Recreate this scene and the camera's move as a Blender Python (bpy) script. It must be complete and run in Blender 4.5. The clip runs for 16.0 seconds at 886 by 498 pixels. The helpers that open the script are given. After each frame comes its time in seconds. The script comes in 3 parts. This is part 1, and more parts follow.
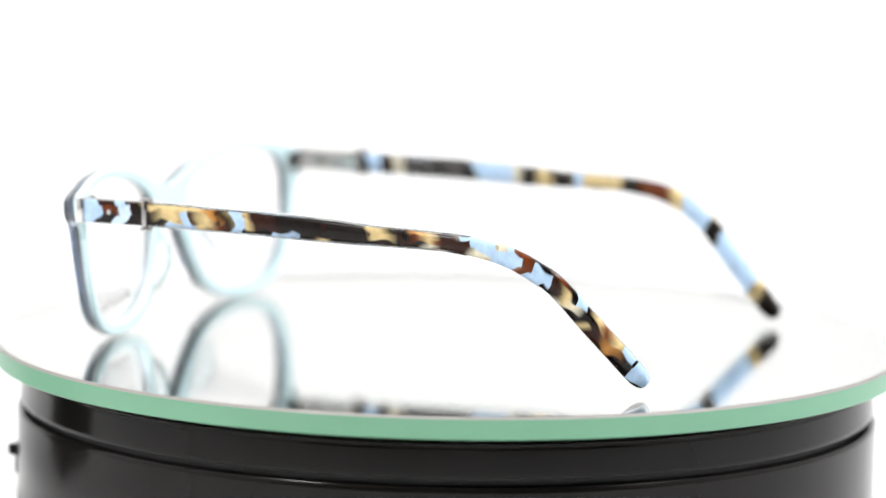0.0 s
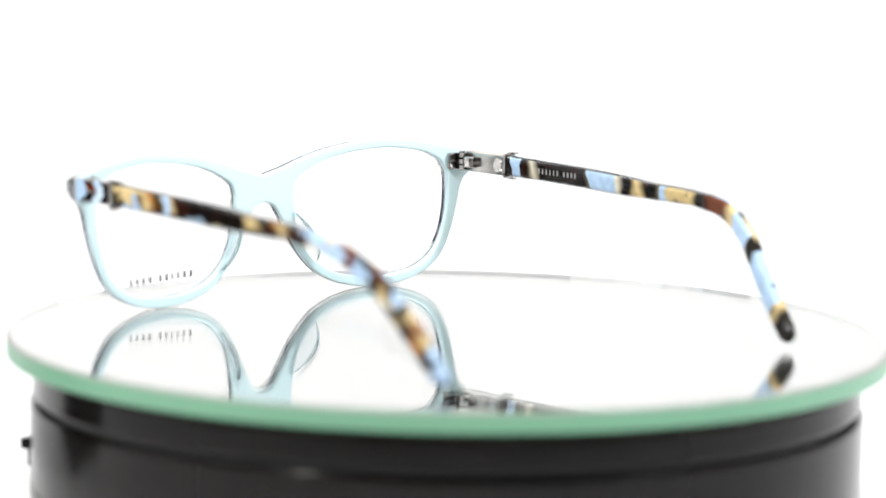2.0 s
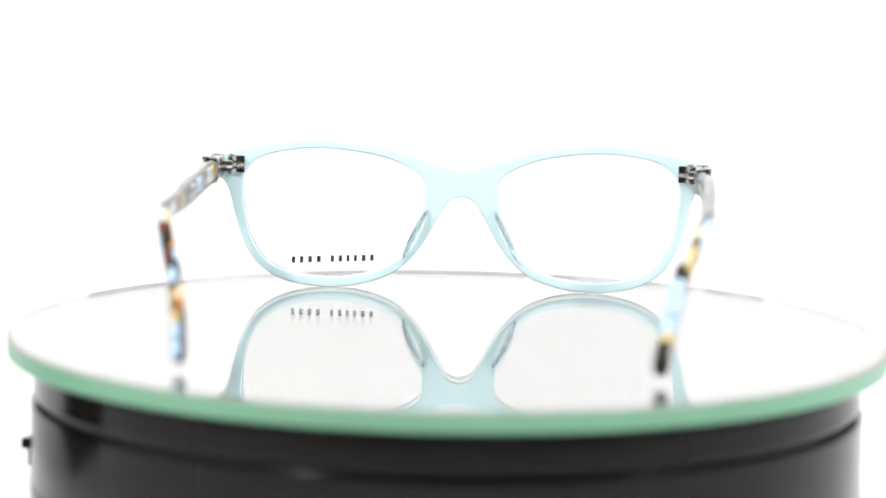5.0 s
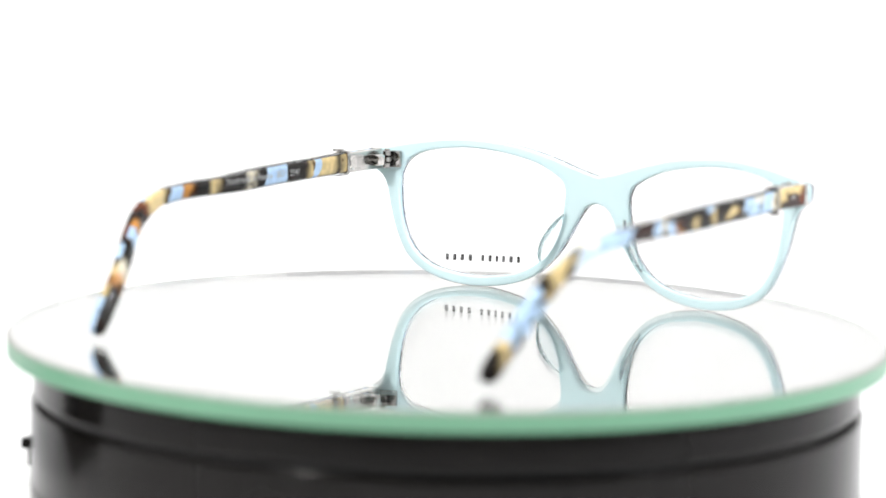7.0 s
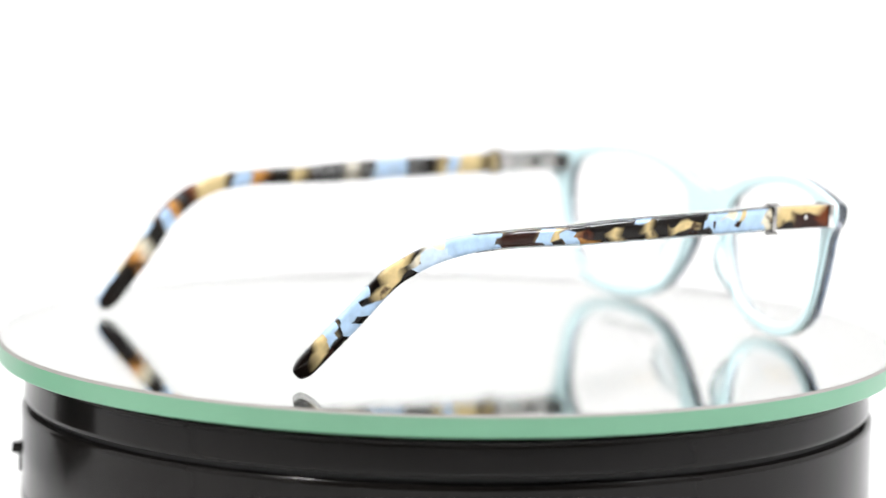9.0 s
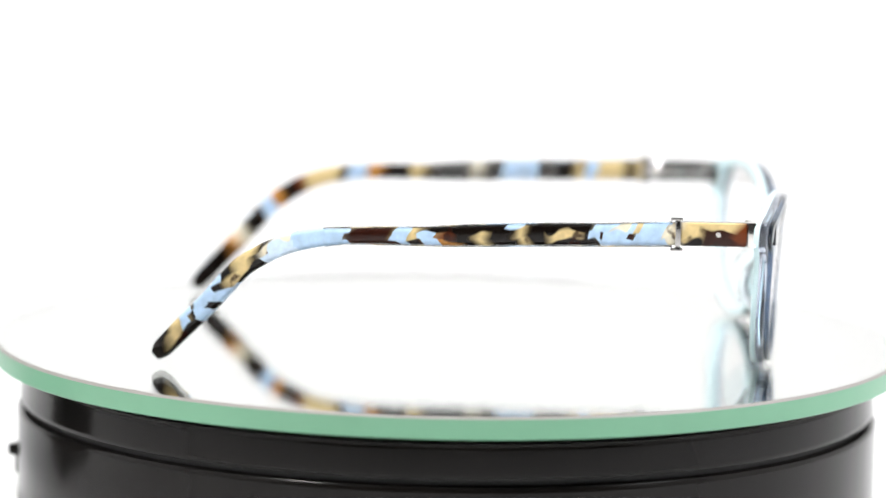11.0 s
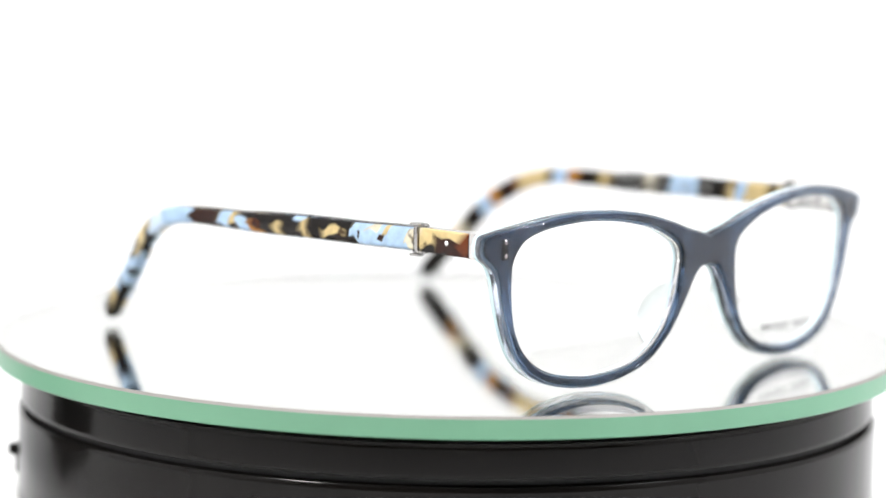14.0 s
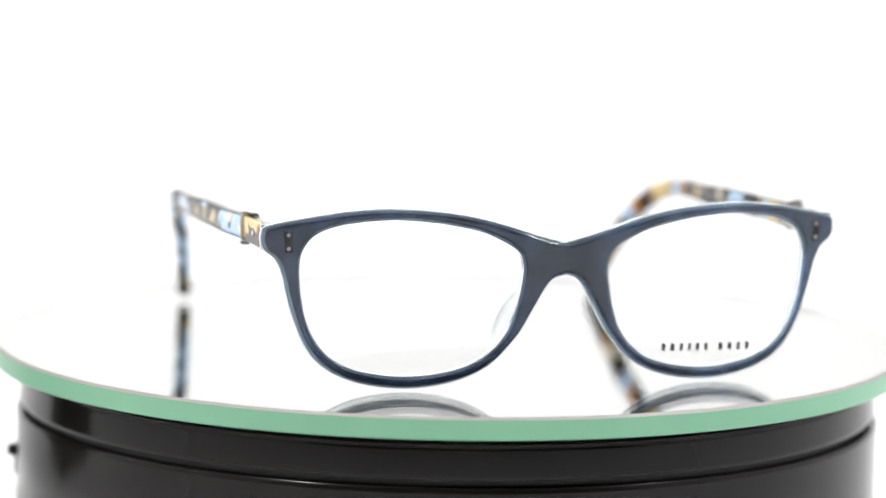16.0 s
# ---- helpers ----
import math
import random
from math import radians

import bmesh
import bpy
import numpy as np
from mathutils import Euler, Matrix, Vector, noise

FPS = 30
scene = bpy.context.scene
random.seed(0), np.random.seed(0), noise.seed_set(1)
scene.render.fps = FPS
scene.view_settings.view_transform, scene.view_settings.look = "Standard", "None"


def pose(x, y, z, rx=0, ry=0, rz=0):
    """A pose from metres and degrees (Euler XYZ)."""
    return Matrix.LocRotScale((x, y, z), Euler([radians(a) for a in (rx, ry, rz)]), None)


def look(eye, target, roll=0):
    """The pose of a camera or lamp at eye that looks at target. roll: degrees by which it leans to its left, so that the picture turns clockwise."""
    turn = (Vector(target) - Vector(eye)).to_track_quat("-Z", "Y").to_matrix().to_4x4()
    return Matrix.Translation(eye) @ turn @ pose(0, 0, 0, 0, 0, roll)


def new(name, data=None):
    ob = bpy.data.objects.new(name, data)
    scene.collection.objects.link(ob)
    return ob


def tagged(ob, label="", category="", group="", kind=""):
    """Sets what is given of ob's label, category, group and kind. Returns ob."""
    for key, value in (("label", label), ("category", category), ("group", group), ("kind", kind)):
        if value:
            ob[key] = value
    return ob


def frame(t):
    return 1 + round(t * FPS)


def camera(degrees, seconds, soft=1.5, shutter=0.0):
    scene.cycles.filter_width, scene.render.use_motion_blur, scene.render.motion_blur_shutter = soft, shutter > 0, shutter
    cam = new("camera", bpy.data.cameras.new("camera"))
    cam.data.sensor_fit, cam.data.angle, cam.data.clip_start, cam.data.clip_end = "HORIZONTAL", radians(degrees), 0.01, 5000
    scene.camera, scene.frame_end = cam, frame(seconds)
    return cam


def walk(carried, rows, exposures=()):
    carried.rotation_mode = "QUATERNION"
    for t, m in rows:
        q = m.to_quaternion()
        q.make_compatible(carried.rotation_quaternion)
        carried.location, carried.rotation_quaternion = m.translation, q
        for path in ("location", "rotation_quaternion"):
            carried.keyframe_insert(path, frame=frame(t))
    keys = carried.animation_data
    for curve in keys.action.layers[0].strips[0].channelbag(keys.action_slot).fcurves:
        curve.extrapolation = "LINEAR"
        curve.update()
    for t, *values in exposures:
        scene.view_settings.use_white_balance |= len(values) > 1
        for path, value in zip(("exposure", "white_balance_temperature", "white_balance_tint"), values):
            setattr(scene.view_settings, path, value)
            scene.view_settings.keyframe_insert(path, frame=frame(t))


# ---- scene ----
# The camera stands still; its lens breathes a little when the focus is pulled, which reads as a small slide along its axis.
from mathutils.geometry import tessellate_polygon

MM = 0.001
SECONDS = 16.0
EYE = Vector((-0.08851, -0.80884, 0.12673))
AIM = Vector((0.10474, 0.98612, -0.12884))
ROLL = 0.936
cam = camera(15.057, SECONDS, soft=1.5)
SLIDE = [(0.0, -0.0004), (1.55, 0.0002), (1.7, 0.005), (1.8, 0.0145), (1.9, 0.0215), (2.0, 0.0240), (2.5, 0.0247),
         (6.5, 0.0250), (8.75, 0.0248), (8.8, 0.0236), (8.9, 0.0090), (9.0, 0.0070), (9.3, 0.0045), (11.3, 0.0),
         (12.5, 0.0008), (13.5, 0.0005), (15.0, 0.0005), (15.5, -0.0008), (16.0, -0.0020)]
walk(cam, [(t, look(EYE - AIM * s, EYE + AIM, ROLL)) for t, s in SLIDE])

# ---- world, lights, exposure ----
scene.view_settings.exposure = 0.0
world = bpy.data.worlds.new("studio")
scene.world = world
world.use_nodes = True
world.node_tree.nodes["Background"].inputs[0].default_value = (1.0, 0.985, 0.97, 1)
world.node_tree.nodes["Background"].inputs[1].default_value = 0.1


def lamp(name, eye, target, w, h, watts, colour=(1, 1, 1)):
    d = bpy.data.lights.new(name, "AREA")
    d.shape, d.size, d.size_y, d.energy, d.color = "RECTANGLE", w, h, watts, colour
    ob = new(name, d)
    ob.matrix_world = look(eye, target)
    return ob


lamp("tent_lamp", (-0.55, -0.45, 0.75), (0, 0, 0), 0.08, 0.08, 7.3, (1.0, 0.98, 0.95))
lamp("tent_lamp", (0.60, -0.35, 0.70), (0, 0, 0), 0.08, 0.08, 7.3, (0.97, 0.98, 1.0))
# added fill: brightens the paper, more on the left, and its image in the disc
lamp("backdrop_fill", (-0.25, 0.15, 1.15), (-0.15, 0.95, 0.2), 0.9, 0.2, 1.45)


# ---- materials ----
def material(name):
    m = bpy.data.materials.new(name)
    m.use_nodes = True
    return m, m.node_tree.nodes, m.node_tree.links, m.node_tree.nodes["Principled BSDF"]


def setp(b, **kw):
    for k, v in kw.items():
        s = b.inputs[k.replace("_", " ")]
        s.default_value = (*v, 1) if isinstance(v, tuple) else v


def rough_noise(n, l, b, lo, hi, scale):
    """Fine smears in the gloss."""
    tc, no, mr = n.new("ShaderNodeTexCoord"), n.new("ShaderNodeTexNoise"), n.new("ShaderNodeMapRange")
    no.inputs["Scale"].default_value, no.inputs["Detail"].default_value = scale, 6
    mr.inputs["To Min"].default_value, mr.inputs["To Max"].default_value = lo, hi
    l.new(tc.outputs["Object"], no.inputs["Vector"])
    l.new(no.outputs[0], mr.inputs["Value"])
    l.new(mr.outputs[0], b.inputs["Roughness"])
    return no


def mottled(n, l, b, c0, c1, scale, detail=5):
    """Base colour wandering between two near tones."""
    tc, no, mx = n.new("ShaderNodeTexCoord"), n.new("ShaderNodeTexNoise"), n.new("ShaderNodeMix")
    mx.data_type = "RGBA"
    no.inputs["Scale"].default_value, no.inputs["Detail"].default_value = scale, detail
    mx.inputs[6].default_value, mx.inputs[7].default_value = (*c0, 1), (*c1, 1)
    l.new(tc.outputs["Object"], no.inputs["Vector"])
    l.new(no.outputs[0], mx.inputs[0])
    l.new(mx.outputs[2], b.inputs["Base Color"])


def mat_navy(name, deep, pale, bump):
    """Translucent acetate; drawn-out noise paints in the deep and pale patches of transmitted light."""
    m, n, l, b = material(name)
    setp(b, Transmission_Weight=0.95, IOR=1.47, Specular_IOR_Level=0.3)
    tc, no, mr, mx, mp = (n.new("ShaderNode" + k) for k in ("TexCoord", "TexNoise", "MapRange", "Mix", "Mapping"))
    mp.inputs["Scale"].default_value = (1.0, 1.0, 0.55)
    no.inputs["Scale"].default_value, no.inputs["Detail"].default_value = 95, 3
    no.inputs["Distortion"].default_value = 1.2
    mr.inputs["From Min"].default_value, mr.inputs["From Max"].default_value = 0.34, 0.68
    mx.data_type = "RGBA"
    mx.inputs[6].default_value, mx.inputs[7].default_value = (*deep, 1), (*pale, 1)
    l.new(tc.outputs["Object"], mp.inputs["Vector"])
    l.new(mp.outputs[0], no.inputs["Vector"])
    l.new(no.outputs[0], mr.inputs["Value"])
    l.new(mr.outputs[0], mx.inputs[0])
    l.new(mx.outputs[2], b.inputs["Base Color"])
    wave, bu = n.new("ShaderNodeTexNoise"), n.new("ShaderNodeBump")
    wave.inputs["Scale"].default_value, wave.inputs["Detail"].default_value = 110, 1
    bu.inputs["Strength"].default_value, bu.inputs["Distance"].default_value = bump, 0.0016
    l.new(tc.outputs["Object"], wave.inputs["Vector"])
    l.new(wave.outputs[0], bu.inputs["Height"])
    l.new(bu.outputs[0], b.inputs["Normal"])
    rough_noise(n, l, b, 0.02, 0.06, 220)
    return m


def mat_aqua():
    m, n, l, b = material("aqua_milky_acetate")
    setp(b, Transmission_Weight=0.05, IOR=1.49, Specular_IOR_Level=0.3)
    mottled(n, l, b, (0.71, 0.945, 0.995), (0.765, 0.965, 1.0), 50)
    rough_noise(n, l, b, 0.10, 0.2, 200)
    return m


def mat_clear(name, tint, rough, ior=1.49):
    m, n, l, b = material(name)
    setp(b, Base_Color=tint, Transmission_Weight=1.0, IOR=ior, Roughness=rough)
    return m


def mat_metal(name, tint, lo, hi):
    m, n, l, b = material(name)
    setp(b, Base_Color=tint, Metallic=1.0)
    rough_noise(n, l, b, lo, hi, 400)
    return m


TORTOISE = {"k": (0.006, 0.004, 0.003), "b": (0.026, 0.007, 0.004), "r": (0.13, 0.030, 0.008), "o": (0.52, 0.23, 0.05),
            "h": (0.66, 0.51, 0.25), "c": (0.78, 0.72, 0.56), "l": (0.44, 0.61, 0.82), "w": (0.60, 0.74, 0.90)}


def mat_tortoise(name, upper, middle, lower, inner):
    """Pressed acetate flakes: three bands of flakes along the temple on the outside, one on the inside, with ragged borders.
    Each band is a row of (where it begins, in mm along the temple, flake colour)."""
    m, n, l, b = material(name)
    setp(b, IOR=1.45, Specular_IOR_Level=0.25)
    arc, up, out = (n.new("ShaderNodeAttribute") for _ in range(3))
    arc.attribute_name, up.attribute_name, out.attribute_name = "arc", "up", "outward"
    tc = n.new("ShaderNodeTexCoord")
    warp = n.new("ShaderNodeTexNoise")
    warp.inputs["Scale"].default_value, warp.inputs["Detail"].default_value = 170, 0.6
    l.new(tc.outputs["Object"], warp.inputs["Vector"])
    warp2 = n.new("ShaderNodeTexVoronoi")
    warp2.inputs["Scale"].default_value = 230
    l.new(tc.outputs["Object"], warp2.inputs["Vector"])

    def maths(op, a, c):
        q = n.new("ShaderNodeMath")
        q.operation = op
        for i, v in enumerate((a, c)):
            if isinstance(v, (int, float)):
                q.inputs[i].default_value = v
            else:
                l.new(v, q.inputs[i])
        return q.outputs[0]

    ragged = maths("MULTIPLY", maths("SUBTRACT", warp.outputs[0], 0.5), 0.020)
    fuzz = n.new("ShaderNodeTexNoise")
    fuzz.inputs["Scale"].default_value, fuzz.inputs["Detail"].default_value = 2600, 2
    l.new(tc.outputs["Object"], fuzz.inputs["Vector"])
    ragged = maths("ADD", ragged, maths("MULTIPLY", maths("SUBTRACT", fuzz.outputs[0], 0.5), 0.002))
    ragged = maths("ADD", ragged, maths("MULTIPLY", maths("SUBTRACT", warp2.outputs["Distance"], 0.4), 0.008))
    lo, span = -70.0, 150.0
    cloud, vein = n.new("ShaderNodeTexNoise"), n.new("ShaderNodeMapRange")
    cloud.inputs["Scale"].default_value, cloud.inputs["Detail"].default_value = 270, 2
    vein.inputs["From Min"].default_value, vein.inputs["From Max"].default_value = 0.60, 0.70
    vein.inputs["To Max"].default_value = 0.9
    l.new(tc.outputs["Object"], cloud.inputs["Vector"])
    l.new(cloud.outputs[0], vein.inputs["Value"])

    def ramp_of(where, stops, kind):
        ramp = n.new("ShaderNodeValToRGB")
        ramp.color_ramp.interpolation = kind
        e = ramp.color_ramp.elements
        e[0].position, e[0].color = stops[0]
        e[1].position, e[1].color = stops[-1]
        for pos, c in stops[1:-1]:
            e.new(pos).color = c
        l.new(where, ramp.inputs[0])
        return ramp

    def band(row, slant):
        """Amber to black flows softly; the light blue chips lie crisply in it."""
        where = maths("ADD", maths("ADD", arc.outputs["Fac"], ragged), maths("MULTIPLY", up.outputs["Fac"], slant))
        ends = [y for y, _ in row[1:]] + [80.0]
        chips = [((y - lo) / span, (*TORTOISE[c], 1.0 if c in "lw" else 0.0)) for y, c in row]
        spans = [(y, z, c) for (y, c), z in zip(row, ends) if c not in "lw"]
        wide = 3.2
        while sum(2 if z - y > wide else 1 for y, z, _ in spans) > 32:
            wide += 0.5
        flow = []
        for y, z, c in spans:
            inset_mm = min(0.33 * (z - y), 1.2)
            for q in ((y + inset_mm, z - inset_mm) if z - y > wide else ((y + z) / 2,)):
                flow.append(((q - lo) / span, (*TORTOISE[c], 1.0)))
        ramp, soft = ramp_of(where, chips, "CONSTANT"), ramp_of(where, flow, "LINEAR")
        lay = n.new("ShaderNodeMix")
        lay.data_type = "RGBA"
        l.new(ramp.outputs["Alpha"], lay.inputs[0])
        veined = n.new("ShaderNodeMix")
        veined.data_type = "RGBA"
        l.new(vein.outputs[0], veined.inputs[0])
        l.new(soft.outputs[0], veined.inputs[6])
        veined.inputs[7].default_value = (*TORTOISE["b"], 1)
        l.new(veined.outputs[2], lay.inputs[6])
        l.new(ramp.outputs[0], lay.inputs[7])
        return lay.outputs[2]

    border = n.new("ShaderNodeTexNoise")
    border.inputs["Scale"].default_value, border.inputs["Detail"].default_value = 210, 0.5
    l.new(tc.outputs["Object"], border.inputs["Vector"])

    def step_up(level, below, above):
        """One band above another, with a wandering border at that height."""
        mix, edge = n.new("ShaderNodeMix"), n.new("ShaderNodeMapRange")
        mix.data_type = "RGBA"
        edge.inputs["From Min"].default_value, edge.inputs["From Max"].default_value = level - 0.10, level + 0.10
        l.new(maths("ADD", up.outputs["Fac"], maths("MULTIPLY", maths("SUBTRACT", border.outputs[0], 0.5), 2.2)), edge.inputs["Value"])
        l.new(edge.outputs[0], mix.inputs[0])
        l.new(below, mix.inputs[6])
        l.new(above, mix.inputs[7])
        return mix.outputs[2]

    outside = step_up(0.42, step_up(-0.42, band(lower, -0.012), band(middle, 0.004)), band(upper, 0.012))
    grain = n.new("ShaderNodeTexNoise")
    grain.inputs["Scale"].default_value, grain.inputs["Detail"].default_value = 500, 4
    l.new(tc.outputs["Object"], grain.inputs["Vector"])
    hsv = n.new("ShaderNodeHueSaturation")
    both = n.new("ShaderNodeMix")
    both.data_type = "RGBA"
    turn = n.new("ShaderNodeMapRange")
    turn.inputs["From Min"].default_value, turn.inputs["From Max"].default_value = -0.25, 0.0
    l.new(out.outputs["Fac"], turn.inputs["Value"])
    l.new(turn.outputs[0], both.inputs[0])
    l.new(band(inner, 0.004), both.inputs[6])
    l.new(outside, both.inputs[7])
    l.new(both.outputs[2], hsv.inputs["Color"])
    l.new(maths("ADD", maths("MULTIPLY", grain.outputs[0], 0.7), 0.65), hsv.inputs["Value"])
    l.new(hsv.outputs[0], b.inputs["Base Color"])
    rough_noise(n, l, b, 0.05, 0.14, 300)
    return m


def mat_plain(name, colour, rough, spec=0.5, second=None, scale=30):
    m, n, l, b = material(name)
    setp(b, Base_Color=colour, Roughness=rough, Specular_IOR_Level=spec)
    if second:
        mottled(n, l, b, colour, second, scale)
    return m


def mat_tent():
    """White diffusion cloth, lit evenly from outside."""
    m, n, l, b = material("lit_diffusion_cloth")
    setp(b, Base_Color=(0.85, 0.85, 0.85), Roughness=0.9, Emission_Color=(1.0, 0.99, 0.985), Emission_Strength=0.22)
    tc, no, bu = n.new("ShaderNodeTexCoord"), n.new("ShaderNodeTexNoise"), n.new("ShaderNodeBump")
    no.inputs["Scale"].default_value, bu.inputs["Strength"].default_value = 9, 0.15
    l.new(tc.outputs["Object"], no.inputs["Vector"])
    l.new(no.outputs[0], bu.inputs["Height"])
    l.new(bu.outputs[0], b.inputs["Normal"])
    return m


def mat_black():
    m, n, l, b = material("gloss_black_plastic")
    setp(b, IOR=1.46, Specular_IOR_Level=0.18)
    mottled(n, l, b, (0.004, 0.0035, 0.003), (0.007, 0.006, 0.0055), 40)
    rough_noise(n, l, b, 0.10, 0.20, 60)
    return m


NAVY = mat_navy("navy_translucent_acetate", (0.022, 0.05, 0.11), (0.135, 0.21, 0.335), 0.3)
# the same navy made paler: light coming through sides and bevel, put into colour
PALE_NAVY = mat_navy("lightened_navy_acetate", (0.50, 0.555, 0.66), (0.66, 0.71, 0.80), 0.2)
AQUA = mat_aqua()
LENS = mat_clear("lens_glass", (1.0, 1.0, 1.0), 0.0, 1.5)
PAD = mat_clear("clear_pad_acetate", (0.92, 0.985, 1.0), 0.2, 1.40)
CLEAR = mat_clear("clear_edge_acetate", (0.97, 0.985, 0.985), 0.04, 1.42)
SILVER = mat_metal("polished_silver", (0.62, 0.60, 0.58), 0.05, 0.16)
SATIN = mat_metal("satin_nickel", (0.50, 0.49, 0.47), 0.14, 0.28)
RIVET = mat_metal("sunk_rivet_steel", (0.24, 0.22, 0.23), 0.1, 0.2)
STEEL = mat_metal("dark_polished_steel", (0.36, 0.35, 0.34), 0.06, 0.16)
INK = mat_plain("black_ink", (0.01, 0.01, 0.01), 0.5)
WHITE_INK = mat_plain("white_ink", (0.4, 0.4, 0.4), 0.5)
BLACK = mat_black()
GAP = mat_plain("dark_groove", (0.004, 0.004, 0.004), 0.6)
GLASS = mat_clear("disc_glass", (0.985, 1.0, 0.985), 0.0, 1.52)
SILVERING = mat_metal("mirror_silvering", (0.86, 0.85, 0.825), 0.0, 0.004)
EDGE = mat_plain("green_ground_glass_edge", (0.13, 0.31, 0.195), 0.35, 0.5, (0.15, 0.345, 0.22), 90)
CHAMFER = mat_plain("dull_chamfer", (0.25, 0.235, 0.22), 0.5, 0.5, (0.30, 0.285, 0.27), 120)
PAPER = mat_plain("white_paper_sweep", (0.93, 0.93, 0.93), 0.8, 0.2, (0.90, 0.90, 0.905), 4)
TENT = mat_tent()
# for the unseen front wall, dark only to deepen reflections in ring and acetate
DIM = mat_plain("unseen_dark_front", (0.05, 0.048, 0.046), 0.9, 0.2, (0.036, 0.035, 0.034), 6)
TORT_LEFT = mat_tortoise("tortoise_acetate_left",
    [(-70, "w"), (-66, "l"), (-58.5, "b"), (-54.5, "l"), (-51.5, "k"), (-46.5, "h"), (-32.5, "o"), (-29.5, "k"), (-25.5, "l"), (-23.7, "h"), (-21.5, "b"), (-14.7, "k"),
     (7, "h"), (12.3, "k"), (18.2, "o"), (20.5, "h"), (24.3, "b"), (29.7, "l"), (37, "c"), (40, "l"), (41.5, "r"), (46.5, "k"), (51.7, "r"), (55, "k"), (56.7, "l"), (61, "k"),
     (63.7, "h"), (67.4, "r"), (69.3, "h"), (72.8, "l"), (76, "k"), (77, "l")],
    [(-70, "w"), (-66, "l"), (-58.5, "r"), (-54.5, "w"), (-51.5, "k"), (-44.6, "h"), (-38.6, "l"), (-36.4, "b"), (-34.3, "h"), (-30.8, "r"), (-28.7, "k"), (-26.3, "l"), (-23.2, "h"), (-21.5, "b"),
     (-14.7, "k"), (7.5, "h"), (12.4, "k"), (17.5, "r"), (20.2, "h"), (22.3, "r"), (24.3, "b"), (31.8, "l"), (43, "r"), (46, "l"), (49.7, "k"), (53.5, "h"), (56, "c"), (59, "k"),
     (64.5, "b"), (68.3, "o"), (71.5, "k"), (76, "l")],
    [(-70, "w"), (-66, "l"), (-58.5, "k"), (-54.5, "w"), (-51.5, "k"), (-40.8, "l"), (-34, "h"), (-30.5, "r"), (-28.4, "l"), (-22.8, "k"), (-15, "l"), (-8.4, "k"), (-3.4, "h"), (-2, "k"),
     (21.6, "c"), (24.3, "b"), (32.8, "c"), (37.4, "l"), (43, "r"), (46, "l"), (49, "k"), (54.4, "c"), (57.2, "k"), (62.8, "h"), (64, "b"), (70.2, "k")],
    [(-70, "h"), (-46, "k"), (-42, "h"), (-35, "l"), (-33, "h"), (-30, "k"), (-20.5, "l"), (-11, "k"), (-6, "c"), (-3, "k"), (9.5, "h"), (12.5, "k"), (20, "o"), (24.5, "l"), (29, "k"), (31.5, "h"), (40.5, "r"),
     (44, "k"), (48.5, "o"), (50.5, "l"), (54, "k"), (60.5, "c"), (64.5, "o"), (68, "k")])
TORT_RIGHT = mat_tortoise("tortoise_acetate_right",
    [(-70, "r"), (-60, "h"), (-46.7, "c"), (-44, "l"), (-39.5, "h"), (-37.2, "l"), (-35.6, "c"), (-33, "l"), (-28.5, "k"), (-12.9, "l"), (-8.7, "k"), (10, "h"), (12, "l"), (15.5, "b"), (26, "l"),
     (38, "c"), (43.5, "k"), (47, "h"), (53.5, "k"), (57, "l"), (66, "k"), (67.5, "l"), (71.5, "h"), (75.5, "k")],
    [(-70, "r"), (-60, "b"), (-53, "h"), (-46.5, "c"), (-44.7, "l"), (-38.8, "b"), (-37, "l"), (-32.4, "b"), (-31.4, "l"), (-28, "k"), (-26.3, "h"), (-19.7, "k"), (-13.8, "h"), (-12, "k"), (-5.5, "h"), (-3.2, "k"),
     (1.6, "r"), (5.2, "l"), (9.6, "h"), (12, "l"), (14.7, "b"), (26.2, "l"), (36.8, "w"), (43, "c"), (45, "k"), (49, "h"), (55.5, "k"), (59.5, "l"), (66, "k"), (68.5, "l"), (71.5, "h"), (76, "k")],
    [(-70, "r"), (-60.5, "b"), (-55, "k"), (-46.5, "c"), (-44.7, "l"), (-29.8, "k"), (-13.5, "h"), (-12.2, "k"), (-4.5, "h"), (-2.4, "k"), (1.7, "o"), (4.7, "l"), (9.6, "k"), (12.8, "l"), (14.7, "b"),
     (26.2, "l"), (37.3, "w"), (46.5, "k"), (56.5, "l"), (62, "k"), (64, "l"), (67.5, "k")],
    [(-70, "c"), (-49, "k"), (-45.5, "l"), (-42, "k"), (-38, "c"), (-36, "k"), (-16, "l"), (-5.5, "c"), (-3.8, "k"), (1.5, "h"), (5, "k"), (11.7, "l"), (13.8, "h"), (24.7, "k"), (30, "r"), (39, "h"), (43, "l"),
     (51.5, "k"), (56.5, "l"), (71.7, "h"), (74.5, "k")])


# ---- building helpers ----
def part(name, bm, mat, parent, label="", smooth=True):
    """A bmesh in millimetres becomes one mesh object under its thing or part."""
    me = bpy.data.meshes.new(name)
    bmesh.ops.recalc_face_normals(bm, faces=bm.faces)
    for v in bm.verts:
        v.co *= MM
    bm.to_mesh(me)
    bm.free()
    me.materials.append(mat)
    if smooth:
        me.polygons.foreach_set("use_smooth", [True] * len(me.polygons))
        me.set_sharp_from_angle(angle=radians(35))
    ob = new(name, me)
    ob.parent = parent
    return tagged(ob, label)


